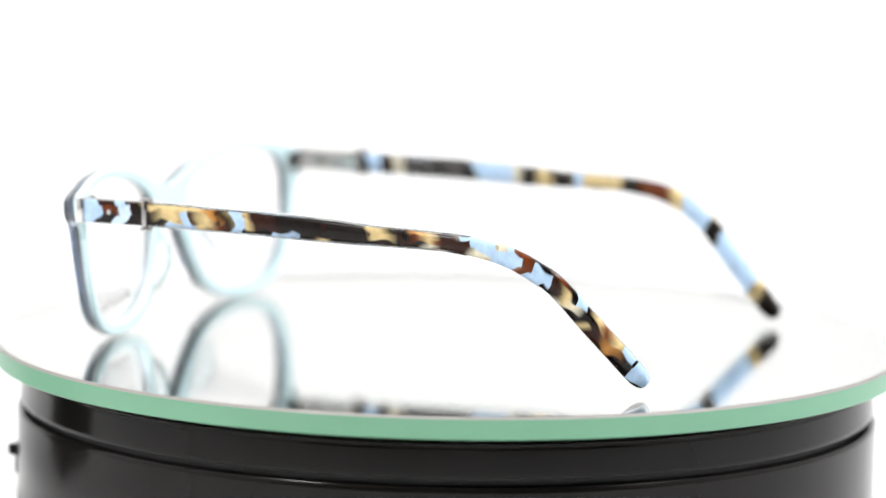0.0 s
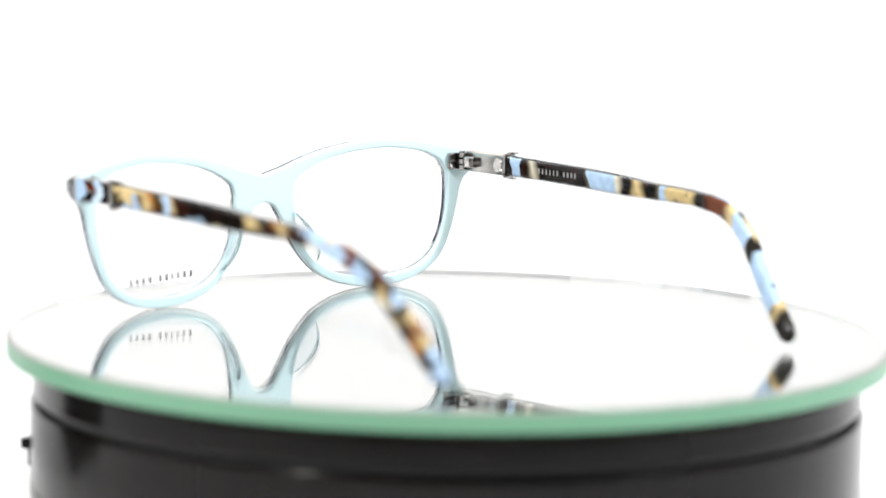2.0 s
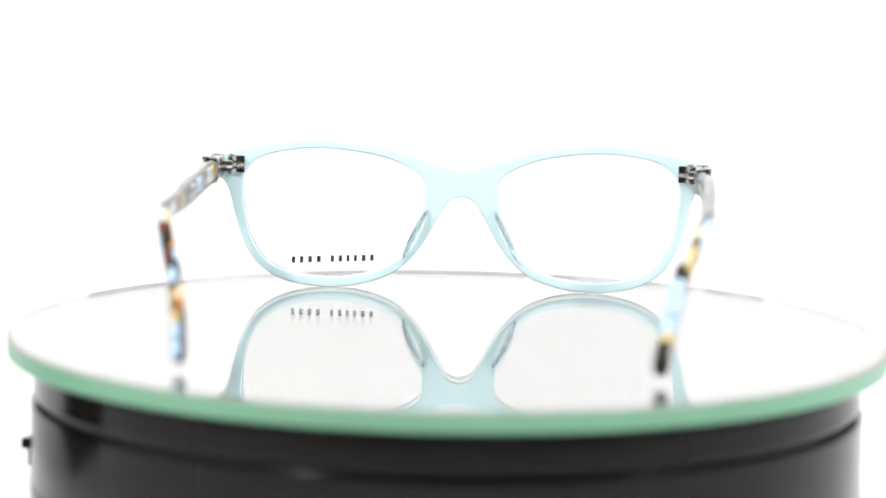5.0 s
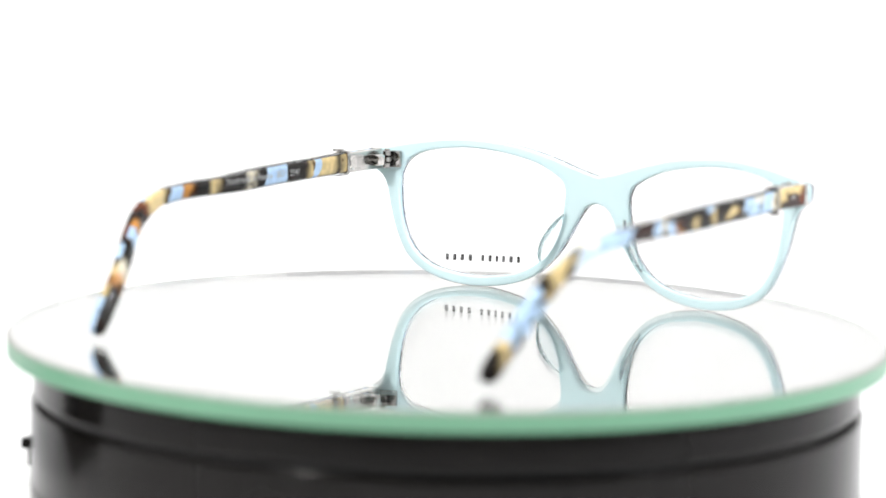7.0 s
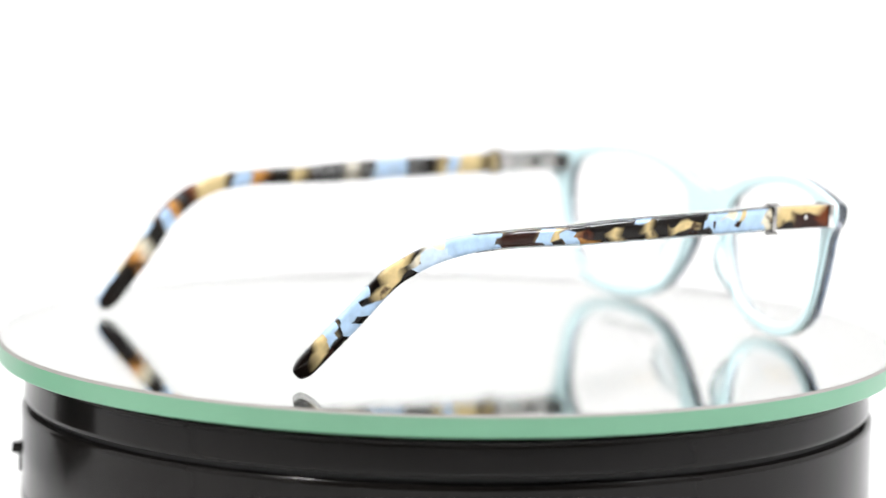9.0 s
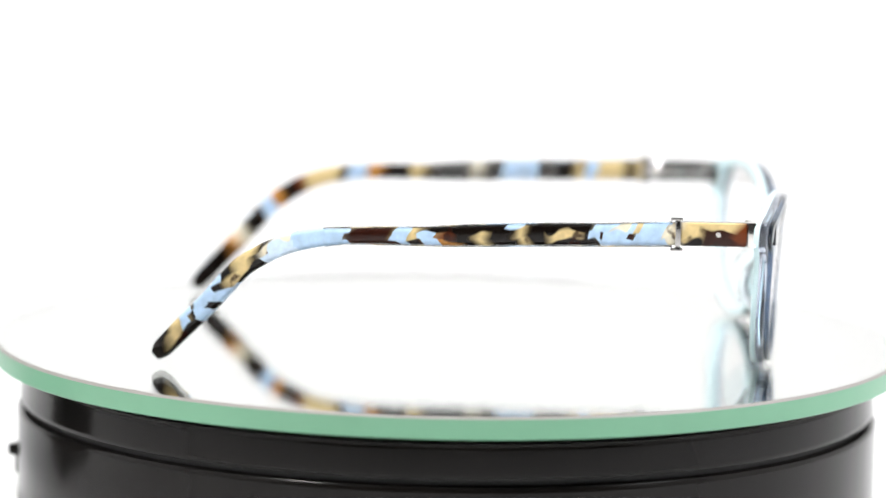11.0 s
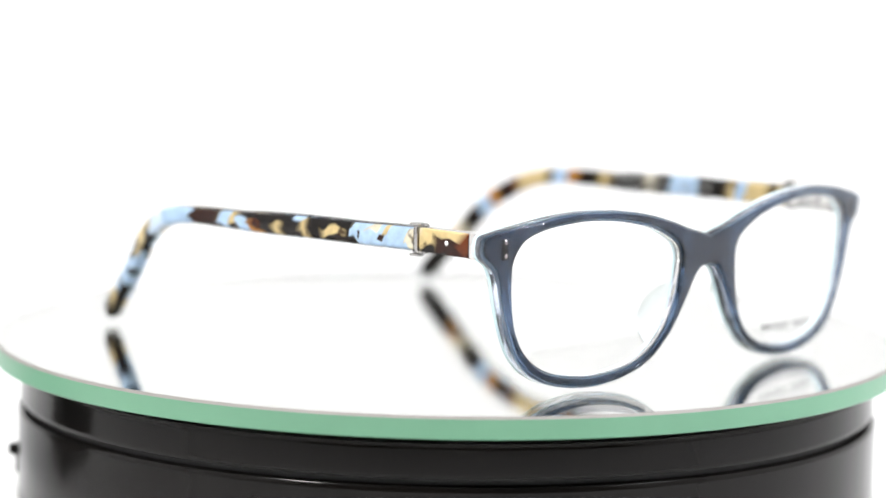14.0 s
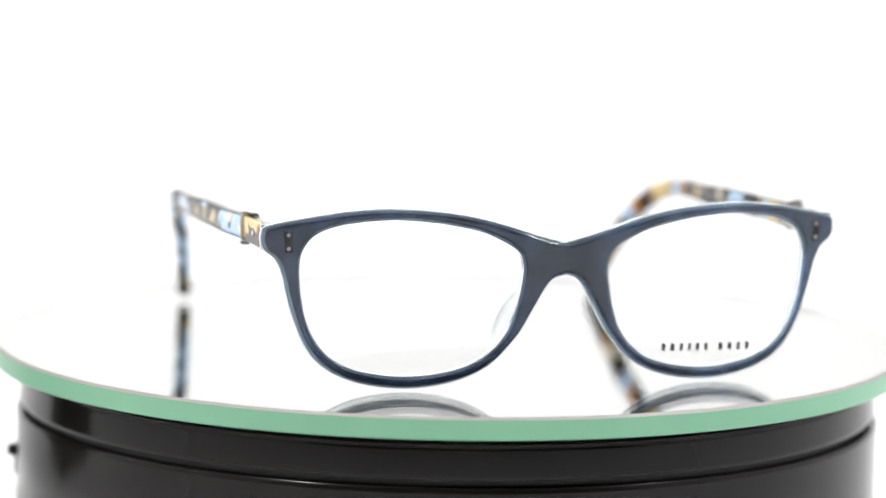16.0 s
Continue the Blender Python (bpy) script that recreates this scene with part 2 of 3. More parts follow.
def grid_mesh(rows, closed=True, caps=True):
    """A skin over rows of equally many points."""
    bm = bmesh.new()
    vs = [[bm.verts.new(p) for p in r] for r in rows]
    k = len(rows[0])
    for a, c in zip(vs, vs[1:]):
        for i in range(k if closed else k - 1):
            j = (i + 1) % k
            bm.faces.new((a[i], a[j], c[j], c[i]))
    if caps:
        bm.faces.new(vs[0][::-1])
        bm.faces.new(vs[-1])
    return bm


def box(x0, x1, y0, y1, z0, z1, bevel=0.3):
    bm = bmesh.new()
    bmesh.ops.create_cube(bm, size=1.0)
    for v in bm.verts:
        v.co = Vector(((x0 + x1) / 2 + v.co.x * (x1 - x0), (y0 + y1) / 2 + v.co.y * (y1 - y0), (z0 + z1) / 2 + v.co.z * (z1 - z0)))
    if bevel:
        bmesh.ops.bevel(bm, geom=bm.edges[:], offset=bevel, segments=2, affect="EDGES", profile=0.6)
    return bm


def lathe(profile, seg=256):
    """A closed solid of revolution about z from (radius, height) pairs."""
    bm = bmesh.new()
    rings = [[bm.verts.new((r * math.cos(2 * math.pi * i / seg), r * math.sin(2 * math.pi * i / seg), z)) for i in range(seg)] for r, z in profile]
    for a, c in zip(rings, rings[1:]):
        for i in range(seg):
            j = (i + 1) % seg
            bm.faces.new((a[i], a[j], c[j], c[i]))
    bm.faces.new(rings[0][::-1])
    bm.faces.new(rings[-1])
    return bm


def spline(points, closed, step=6):
    """Catmull-Rom through the control points."""
    out, k = [], len(points)
    for i in range(k if closed else k - 1):
        q = [Vector(points[(i + d) % k] if closed else points[min(max(i + d, 0), k - 1)]) for d in (-1, 0, 1, 2)]
        for s in range(step):
            t = s / step
            out.append(0.5 * (2 * q[1] + (q[2] - q[0]) * t + (2 * q[0] - 5 * q[1] + 4 * q[2] - q[3]) * t * t + (3 * q[1] - q[0] - 3 * q[2] + q[3]) * t ** 3))
    if not closed:
        out.append(Vector(points[-1]))
    return out


def inset(loop, d):
    """The loop (counter-clockwise) moved inward by d."""
    k, out = len(loop), []
    for i in range(k):
        t = (loop[(i + 1) % k] - loop[i - 1]).normalized()
        out.append(loop[i] + Vector((-t.y, t.x)) * d)
    return out


# ---- the spectacle frame, in millimetres: x to the wearer's left, y to the back, z up, the turntable's axis at the origin ----
XC = 1.6


def bow(x, z, off):
    """The front's curved and tilted surface, off millimetres behind its face."""
    return Vector((x, -79.8 + 0.0019 * (x - XC) ** 2 + 0.072 * (30 - z) + off, z))


HALF = [(0, 32.6), (6.6, 34.3), (13, 36.4), (20, 38.3), (26.5, 39.5), (33, 40.2), (40, 40.5), (46.5, 40.2), (53.5, 39.3), (60, 38.1), (65, 37.0), (67.2, 36.0),
        (67.6, 33.3), (66.7, 31.1), (64.6, 29.4), (63.1, 26.5), (61.8, 21.2), (60, 15.2), (57.2, 9.1), (53.8, 5.3), (50, 3.0), (44.5, 1.2), (37, 0.25),
        (29.5, 0.7), (22.5, 2.4), (17, 5.2), (13, 9), (9.8, 13.2), (7, 18.2), (4.6, 22.5), (2.8, 24.5), (0, 25.4)]
OPEN = [(39.8, 38.2), (46.5, 37.7), (52, 36.7), (56.3, 34.8), (58.7, 31.7), (59.4, 27.8), (58.7, 20), (56.9, 13.5), (53.5, 8.4), (48.7, 5.2), (43, 3.7),
        (36, 3.0), (28.5, 3.6), (22, 5.2), (17, 8.2), (13.2, 12.8), (11.2, 18.5), (10.1, 24.5), (10, 28.2), (11.3, 31), (15.5, 33.6), (20.5, 35.6), (28, 37.2), (34, 37.9)]


def outlines():
    """Counter-clockwise outer loop, and the two openings, in the front's own plane."""
    right = spline([Vector(p) for p in HALF], False, 6)
    loop = [Vector((XC + p.x, p.y)) for p in right] + [Vector((XC - p.x, p.y)) for p in right[-2:0:-1]]
    hole = spline([Vector(p) for p in OPEN], True, 6)
    holes = [[Vector((XC + s * p.x, p.y)) for p in hole] for s in (1, -1)]
    area = lambda q: sum(a.x * b.y - b.x * a.y for a, b in zip(q, q[1:] + q[:1]))
    return [q if area(q) > 0 else q[::-1] for q in (loop, *holes)]


def sheet(loops):
    """Triangles over the outline less its openings: of several clipping depths, the one that covers the area without folds."""
    area = lambda q: abs(sum(a.x * b.y - b.x * a.y for a, b in zip(q, q[1:] + q[:1]))) / 2
    pts = [p for q in loops for p in q]
    whole = area(loops[0]) - area(loops[1]) - area(loops[2])
    best = None
    for d in (0.0, 0.02, 0.1, 0.3, -0.2, -0.5, 0.6):
        shrunk = [inset(q, d if i == 0 else -d) for i, q in enumerate(loops)]
        tris = [t for t in tessellate_polygon([[Vector((p.x, p.y, 0)) for p in q] for q in shrunk]) if len(set(t)) == 3]
        gap = abs(sum(area([pts[i] for i in t]) for t in tris) - whole)
        if best is None or gap < best[0]:
            best = (gap, tris)
    return best[1]


def slab(loops, y0, y1, bev0, bev1):
    """The frame's outline between two depths with rounded edges (bev0 at the face, wider under the bridge; bev1 at the back)."""
    bm = bmesh.new()
    ends = {0: [], 1: []}
    step = ((1.0, 0.0), (0.62, 0.075), (0.293, 0.293), (0.075, 0.62), (0.0, 1.0))
    for i, lp in enumerate(loops):
        s = 1 if i == 0 else -1
        wide = [1 + (1.0 * math.exp(-((p.x - XC) / 4.5) ** 2) if i == 0 and p.y < 30 else 0) for p in lp]
        full = inset(lp, 1.0)
        rings = []
        for f, g in step:
            rings.append(([p + (q - p) * (s * bev0 * f * w) for p, q, w in zip(lp, full, wide)], y0, [bev0 * g] * len(lp)))
        for f, g in step[::-1]:
            rings.append(([p + (q - p) * (s * bev1 * f) for p, q in zip(lp, full)], y1, [-bev1 * g] * len(lp)))
        vs = [[bm.verts.new(bow(p.x, p.y, y + o)) for p, o in zip(q, off)] for q, y, off in rings]
        for a, c in zip(vs, vs[1:]):
            for k in range(len(a)):
                j = (k + 1) % len(a)
                bm.faces.new((a[k], a[j], c[j], c[k]))
        for e, (q, _, _), v in ((0, rings[0], vs[0]), (1, rings[-1], vs[-1])):
            ends[e].append((q, v))
    for e in (0, 1):
        allv = [v for _, r in ends[e] for v in r]
        for tri in sheet([q for q, _ in ends[e]]):
            bm.faces.new([allv[i] for i in tri])
    for depth in (y0, y1):
        flush = lambda v: abs(v.co.y - bow(v.co.x, v.co.z, depth).y) < 1e-3
        for _ in range(3):
            cap = {f for f in bm.faces if all(flush(v) for v in f.verts)}
            inner = [d for d in {d for f in cap for d in f.edges} if d.calc_length() > 2.2 and all(f in cap for f in d.link_faces)]
            if not inner:
                break
            made = bmesh.ops.subdivide_edges(bm, edges=inner, cuts=1)
            for v in made["geom_inner"]:
                if isinstance(v, bmesh.types.BMVert):
                    v.co = bow(v.co.x, v.co.z, depth)
            bmesh.ops.triangulate(bm, faces=[f for f in bm.faces if len(f.verts) > 4 or (len(f.verts) == 4 and all(flush(v) for v in f.verts))])
    return bm


def lens_mesh(lp, y0, y1):
    """A curved pane: rings shrinking to the middle, front and back."""
    mid = sum(lp, Vector((0, 0))) / len(lp)
    bm = bmesh.new()
    k, sides = len(lp), []
    for y in (y0, y1):
        rings = [[bm.verts.new(bow(*(mid + (p - mid) * f), y)) for p in lp] for f in (1.0, 0.8, 0.6, 0.4, 0.2)]
        c = bm.verts.new(bow(*mid, y))
        for a, b in zip(rings, rings[1:]):
            for i in range(k):
                j = (i + 1) % k
                bm.faces.new((a[i], a[j], b[j], b[i]))
        for i in range(k):
            bm.faces.new((rings[-1][i], rings[-1][(i + 1) % k], c))
        sides.append(rings[0])
    for i in range(k):
        j = (i + 1) % k
        bm.faces.new((sides[0][i], sides[0][j], sides[1][j], sides[1][i]))
    return bm


def mark_mesh():
    """The printed mark on the demo lens: a row of plain upright bars."""
    bm = bmesh.new()
    x = 25.6
    for word in ((1.2, 1.35, 1.05, 0.95, 1.2, 1.1), (1.4, 1.3, 1.2, 1.2)):
        for w in word:
            z = 8.0 - 0.03 * (x - 25)
            bm.faces.new([bm.verts.new(bow(x + dx, z + dz, 1.12)) for dx, dz in ((0, -0.85), (w * 0.74, -0.85), (w * 0.74, 0.85), (0, 0.85))])
            x += w + 1.02
        x += 1.5
    return bm


def temple_path(side):
    """Stations along a temple: x, y, z of its middle, height, thickness."""
    zs = [(-50.4, 33.8, 6.0), (-42, 33.65, 5.9), (-33, 33.45, 5.7), (-20.6, 33.25, 5.7), (-8, 32.85, 5.7), (1, 32.5, 5.3), (7, 32.3, 4.8), (17.8, 32.2, 4.6), (24.2, 31.95, 4.3),
          (30.7, 31.3, 4.4), (35.4, 30.3, 4.5), (40, 28.6, 4.6), (44, 26.4, 4.7), (48.7, 23.0, 4.8), (55.5, 15.3, 4.8), (62.3, 8.2, 4.8), (66.0, 4.3, 4.6), (67.3, 3.0, 3.9), (68.1, 2.2, 2.7), (68.4, 1.9, 1.0)]
    if side > 0:
        xs, dz = [(-52, 67.8), (0, 68.6), (31, 69.6), (43, 67.2), (49, 65.0), (57, 62.4), (69, 60.4)], 0.2
    else:
        xs, dz = [(-52, -63.6), (-32, -64.6), (12, -63.6), (25, -63.3), (36, -61.6), (55, -55.0), (69, -51.4)], 0.0
    ys, xv = [a for a, _ in xs], [b for _, b in xs]
    out = []
    for y, z, h in zs:
        t = 3.5 if h > 4 else 3.5 * (h / 4.5) ** 0.7
        fade = min(1, max(0, (66 - y) / 30))
        out.append((Vector((float(np.interp(y, ys, xv)), y, z + dz * fade)), h, t))
    return out


def refine(stations):
    """Stations along a smooth line through the given ones."""
    fine = []
    for i in range(len(stations) - 1):
        q = [stations[min(max(i + d, 0), len(stations) - 1)] for d in (-1, 0, 1, 2)]
        for s in range(4):
            t = s / 4
            cr = lambda a, b, c, d: 0.5 * (2 * b + (c - a) * t + (2 * a - 5 * b + 4 * c - d) * t * t + (3 * b - a - 3 * c + d) * t ** 3)
            fine.append((cr(*[w[0] for w in q]), q[1][1] + (q[2][1] - q[1][1]) * t, q[1][2] + (q[2][2] - q[1][2]) * t))
    fine.append(stations[-1])
    return fine


def rim_height(y):
    """Height of the clear strip along each edge of a temple; it runs out before the bend."""
    return 0.42 * min(1.0, max(0.0, (33 - y) / 10))


def edge_strip(stations, s):
    """The clear edge along the top (s = 1) or bottom (s = -1) of a temple: a flat bar with a rounded crown."""
    fine = [f for f in refine(stations) if -49.4 < f[0].y < 30]
    rows = []
    for i, (c, h, th) in enumerate(fine):
        tan = (fine[min(i + 1, len(fine) - 1)][0] - fine[max(i - 1, 0)][0]).normalized()
        lat = tan.cross(Vector((0, 0, 1))).normalized()
        up = lat.cross(tan)
        r = rim_height(c.y)
        base = c + up * (s * (h / 2 - r + 0.02))
        rows.append([base + lat * (u * th / 2) + up * (s * v * r) for u, v in ((-0.86, 0), (-0.84, 0.45), (-0.66, 0.85), (-0.4, 1), (0.4, 1), (0.66, 0.85), (0.84, 0.45), (0.86, 0))])
    return grid_mesh(rows)


def temple_mesh(stations, parent, name, mat, label):
    """A rounded bar swept along the stations, with its arc length and height stored for the flakes."""
    fine = [(c, h - 2 * rim_height(c.y), th) for c, h, th in refine(stations)]
    rows, arcs, ups, outs = [], [], [], []
    side = 1 if stations[0][0].x > 0 else -1
    arc, seg = fine[0][0].y, 24
    for i, (c, h, th) in enumerate(fine):
        if i:
            arc += (c - fine[i - 1][0]).length
        tan = (fine[min(i + 1, len(fine) - 1)][0] - fine[max(i - 1, 0)][0]).normalized()
        lat = tan.cross(Vector((0, 0, 1))).normalized()
        up = lat.cross(tan)
        ring = []
        for k in range(seg):
            a = 2 * math.pi * (k + 0.5) / seg
            ca, sa = math.cos(a), math.sin(a)
            ex = 2 / 4.2
            u, v = math.copysign(abs(ca) ** ex, ca), math.copysign(abs(sa) ** ex, sa)
            ring.append(c + lat * (u * th / 2) + up * (v * h / 2))
            arcs.append(arc * MM)
            ups.append(v)
            outs.append(side * u)
        rows.append(ring)
    bm = grid_mesh(rows)
    ob = part(name, bm, mat, parent, label)
    flake_marks(ob, arcs, ups, outs)
    return ob


def flake_marks(ob, arcs, ups, outs):
    """Arc position (in the flake ramp's units) and height as point attributes."""
    at = ob.data.attributes.new("arc", "FLOAT", "POINT")
    at.data.foreach_set("value", [((a / MM + 1.5) / 1.018 + 70.0) / 150.0 for a in arcs])
    at = ob.data.attributes.new("up", "FLOAT", "POINT")
    at.data.foreach_set("value", ups)
    at = ob.data.attributes.new("outward", "FLOAT", "POINT")
    at.data.foreach_set("value", outs)


def plate(x0, x1, y0, y1, z0, z1, name, mat, parent, label=""):
    """A bevelled plate that carries the flake attributes."""
    bm = bmesh.new()
    bmesh.ops.create_cube(bm, size=1.0)
    for v in bm.verts:
        v.co = Vector(((x0 + x1) / 2 + v.co.x * (x1 - x0), (y0 + y1) / 2 + v.co.y * (y1 - y0), (z0 + z1) / 2 + v.co.z * (z1 - z0)))
    bmesh.ops.subdivide_edges(bm, edges=[e for e in bm.edges if abs(e.verts[0].co.y - e.verts[1].co.y) > 1], cuts=10)
    bmesh.ops.bevel(bm, geom=[e for e in bm.edges if len(e.link_faces) == 2 and e.calc_face_angle(0) > 1], offset=0.6, segments=3, affect="EDGES", profile=0.6)
    arcs = [v.co.y * MM for v in bm.verts]
    ups = [(v.co.z - (z0 + z1) / 2) / ((z1 - z0) / 2) for v in bm.verts]
    ob = part(name, bm, mat, parent, label)
    flake_marks(ob, arcs, ups, [1.0] * len(arcs))
    return ob


def ring_band(cx, cy, cz, w, h, width, thick):
    """A rectangular collar round the temple."""
    seg, rows = 32, []
    for dy, grow in ((-width / 2, 0.0), (-width / 2, thick * 0.7), (-width / 2 + 0.25, thick), (width / 2 - 0.25, thick), (width / 2, thick * 0.7), (width / 2, 0.0)):
        ring = []
        for k in range(seg):
            a = 2 * math.pi * (k + 0.5) / seg
            ca, sa = math.cos(a), math.sin(a)
            ring.append(Vector((cx + math.copysign(abs(ca) ** 0.4, ca) * (w / 2 + grow), cy + dy, cz + math.copysign(abs(sa) ** 0.4, sa) * (h / 2 + grow))))
        rows.append(ring)
    return grid_mesh(rows)


def rod(a, b, r, seg=14):
    """A round pin from a to b with softened rims."""
    a, b = Vector(a), Vector(b)
    d = (b - a).normalized()
    s = d.orthogonal().normalized()
    w = d.cross(s)
    rows = []
    for c, q in ((a, r * 0.8), (a + d * r * 0.15, r), (b - d * r * 0.15, r), (b, r * 0.8)):
        rows.append([c + (s * math.cos(2 * math.pi * k / seg) + w * math.sin(2 * math.pi * k / seg)) * q for k in range(seg)])
    return grid_mesh(rows)


def pad_mesh(side):
    """A clear nose pad: a rounded fin that stands back from the rim beside the bridge."""
    rows, seg = [], 20
    for i in range(13):
        t = i / 12
        z = 22.0 - 13.5 * t
        u = 8.3 + 6.2 * t
        deep = 6.4 * math.sin(math.pi * (0.06 + 0.88 * t)) ** 0.6
        face = bow(XC + side * u, z, 3.6)
        c = face + Vector((side * 0.9, deep / 2 - 0.4, 0))
        tk = 2.0 * math.sin(math.pi * (0.06 + 0.88 * t)) ** 0.5
        rows.append([c + Vector((math.cos(2 * math.pi * k / seg) * tk / 2 + side * 0.28 * math.sin(2 * math.pi * k / seg) * deep / 2, math.sin(2 * math.pi * k / seg) * deep / 2, 0)) for k in range(seg)])
    return grid_mesh(rows)


def printed(text, size, ob_parent, m, mat, label):
    """A line of lettering as thin raised ink."""
    cu = bpy.data.curves.new("lettering", "FONT")
    cu.body, cu.size, cu.extrude, cu.resolution_u = text, size * MM, 0.00002, 2
    tmp = new("lettering", cu)
    me = bpy.data.meshes.new_from_object(tmp.evaluated_get(bpy.context.evaluated_depsgraph_get()))
    bpy.data.objects.remove(tmp)
    me.transform(m)
    me.materials.clear()
    me.materials.append(mat)
    ob = new("lettering", me)
    ob.parent = ob_parent
    return tagged(ob, label)


def spectacles():
    root = new("spectacles")
    tagged(root, "open navy and aqua acetate spectacles with tortoiseshell temples on mirrored disc", "glasses")
    loops = outlines()
    face = [inset(q, 0.55 if i == 0 else -0.55) for i, q in enumerate(loops)]
    part("front_layer", slab(face, 0.0, 1.0, 0.5, 0.03), NAVY, root, "translucent navy acetate face with rounded edges")
    # added layer whose pale tint imitates light passing through the thin navy edges
    part("middle_layer", slab(loops, 1.02, 2.9, 0.6, 0.03), PALE_NAVY, root, "navy acetate core with a bevelled edge, paled for light passing through")
    part("back_layer", slab(loops, 2.92, 4.2, 0.03, 0.5), AQUA, root, "milky pale aqua acetate backing")
    for i, side in ((1, 1), (2, -1)):
        lens = part("lens", lens_mesh(inset(loops[i], 0.04), 1.2, 2.3), LENS, root, "clear demonstration lens")
        lens.visible_shadow = False
        if side > 0:
            part("printed_mark", mark_mesh(), INK, lens, "row of black printed bars", smooth=False)
        part("nose_pad", pad_mesh(side), PAD, root, "clear moulded nose pad")
        c = bow(XC + side * 62.2, 33.4, 0.0)
        anchor = part("rivet_plate", box(c.x - 0.85, c.x + 0.85, c.y - 0.07, c.y + 0.9, c.z - 2.3, c.z + 2.3, 0.06), GAP, root, "small dark steel rivet plate")
        for dz in (1.5, -1.5):
            part("rivet", rod(c + Vector((0, -0.16, dz)), c + Vector((0, 0.5, dz)), 0.5), RIVET, anchor, "small polished rivet")
    for side, mat in ((1, TORT_LEFT), (-1, TORT_RIGHT)):
        st = temple_path(side)
        c0 = st[0][0]
        tm = temple_mesh(st, root, "temple", mat, "glossy brown, honey and light blue tortoiseshell temple")
        for s in (1, -1):
            part("clear_edge", edge_strip(st, s), CLEAR, tm, "clear acetate edge of the temple")
        out, inn = c0.x + side * 1.75, c0.x - side * 1.9
        zc = c0.z
        yf = bow(XC + side * 64, zc, 4.2).y
        # the metal fore end with its tortoiseshell inlay
        plate(*sorted((out - side * 1.5, out)), yf + 2.2, -50.9, zc - 2.7, zc + 2.7, "inlay", mat, tm)
        part("metal_core", box(*sorted((inn, out - side * 1.52)), yf + 1.2, -50.9, zc - 2.75, zc + 2.75, 0.5), SATIN, tm, "satin silver fore end")
        part("end_collar", box(*sorted((inn + side * 0.3, out + side * 0.15)), yf + 0.1, yf + 2.1, zc - 2.9, zc + 2.9, 0.45), SILVER, tm, "polished silver end collar")
        part("clasp_ring", ring_band(c0.x, -50.3, zc, 3.5, 5.9, 1.2, 0.5), STEEL, tm, "polished steel clasp ring")
        for s in (1, -1):
            part("clasp_lug", box(*sorted((out - side * 1.4, out + side * 0.5)), -51.4, -48.6, zc + s * 3.45 - 0.3, zc + s * 3.45 + 0.3, 0.2), STEEL, tm)
        part("core_eyelet", rod((inn - side * 0.25, -52.8, zc), (inn + side * 0.3, -52.8, zc), 2.0, 24), SILVER, tm)
        part("pin", rod((out - side * 0.3, -59.4, zc), (out + side * 0.12, -59.4, zc), 0.6), SILVER, tm)
        # the hinge behind the corner
        hx = XC + side * 61.0
        hy = bow(hx, zc, 4.2).y
        hinge = part("hinge", box(hx - 2.0, hx + 2.0, hy - 0.3, hy + 1.1, zc - 2.3, zc + 2.3, 0.35), STEEL, root, "polished steel hinge plate")
        for z in (-1.7, 0.0, 1.7):
            part("knuckle", rod((hx + side * 1.2, hy + 2.4, zc + z - 0.75), (hx + side * 1.2, hy + 2.4, zc + z + 0.75), 1.25), STEEL, hinge)
        part("screw", rod((hx + side * 1.2, hy + 2.4, zc + 2.45), (hx + side * 1.2, hy + 2.4, zc + 2.95), 0.8), SATIN, hinge)
        part("hinge_arm", box(*sorted((hx + side * 0.6, inn + side * 0.8)), hy + 1.6, hy + 7.5, zc - 1.5, zc + 1.5, 0.4), SILVER, hinge)
        if side > 0:
            m = Matrix(((0, 0, -1, (c0.x - 1.82) * MM), (-1, 0, 0, 6.5 * MM), (0, 1, 0, (zc - 1.2) * MM), (0, 0, 0, 1)))
            printed("Handmade in France   817 - 2341", 2.5, tm, m, WHITE_INK, "fine white printed lettering")
        else:
            bm = bmesh.new()
            y = -36.0
            for word in (6, 4):
                for i in range(word):
                    xx = c0.x + 1.80 + 0.022 * (y + 50)
                    bm.faces.new([bm.verts.new((xx, y + dy, zc + dz)) for dy, dz in ((0, -0.7), (0.5, -0.7), (0.5, 0.7), (0, 0.7))])
                    y += 1.5
                y += 1.2
            part("printed_mark", bm, WHITE_INK, tm, "row of white printed bars", smooth=False)
    return root


TILT = pose(0, 0, 0, 0.305, 0.10, 0)  # the turntable does not stand quite level


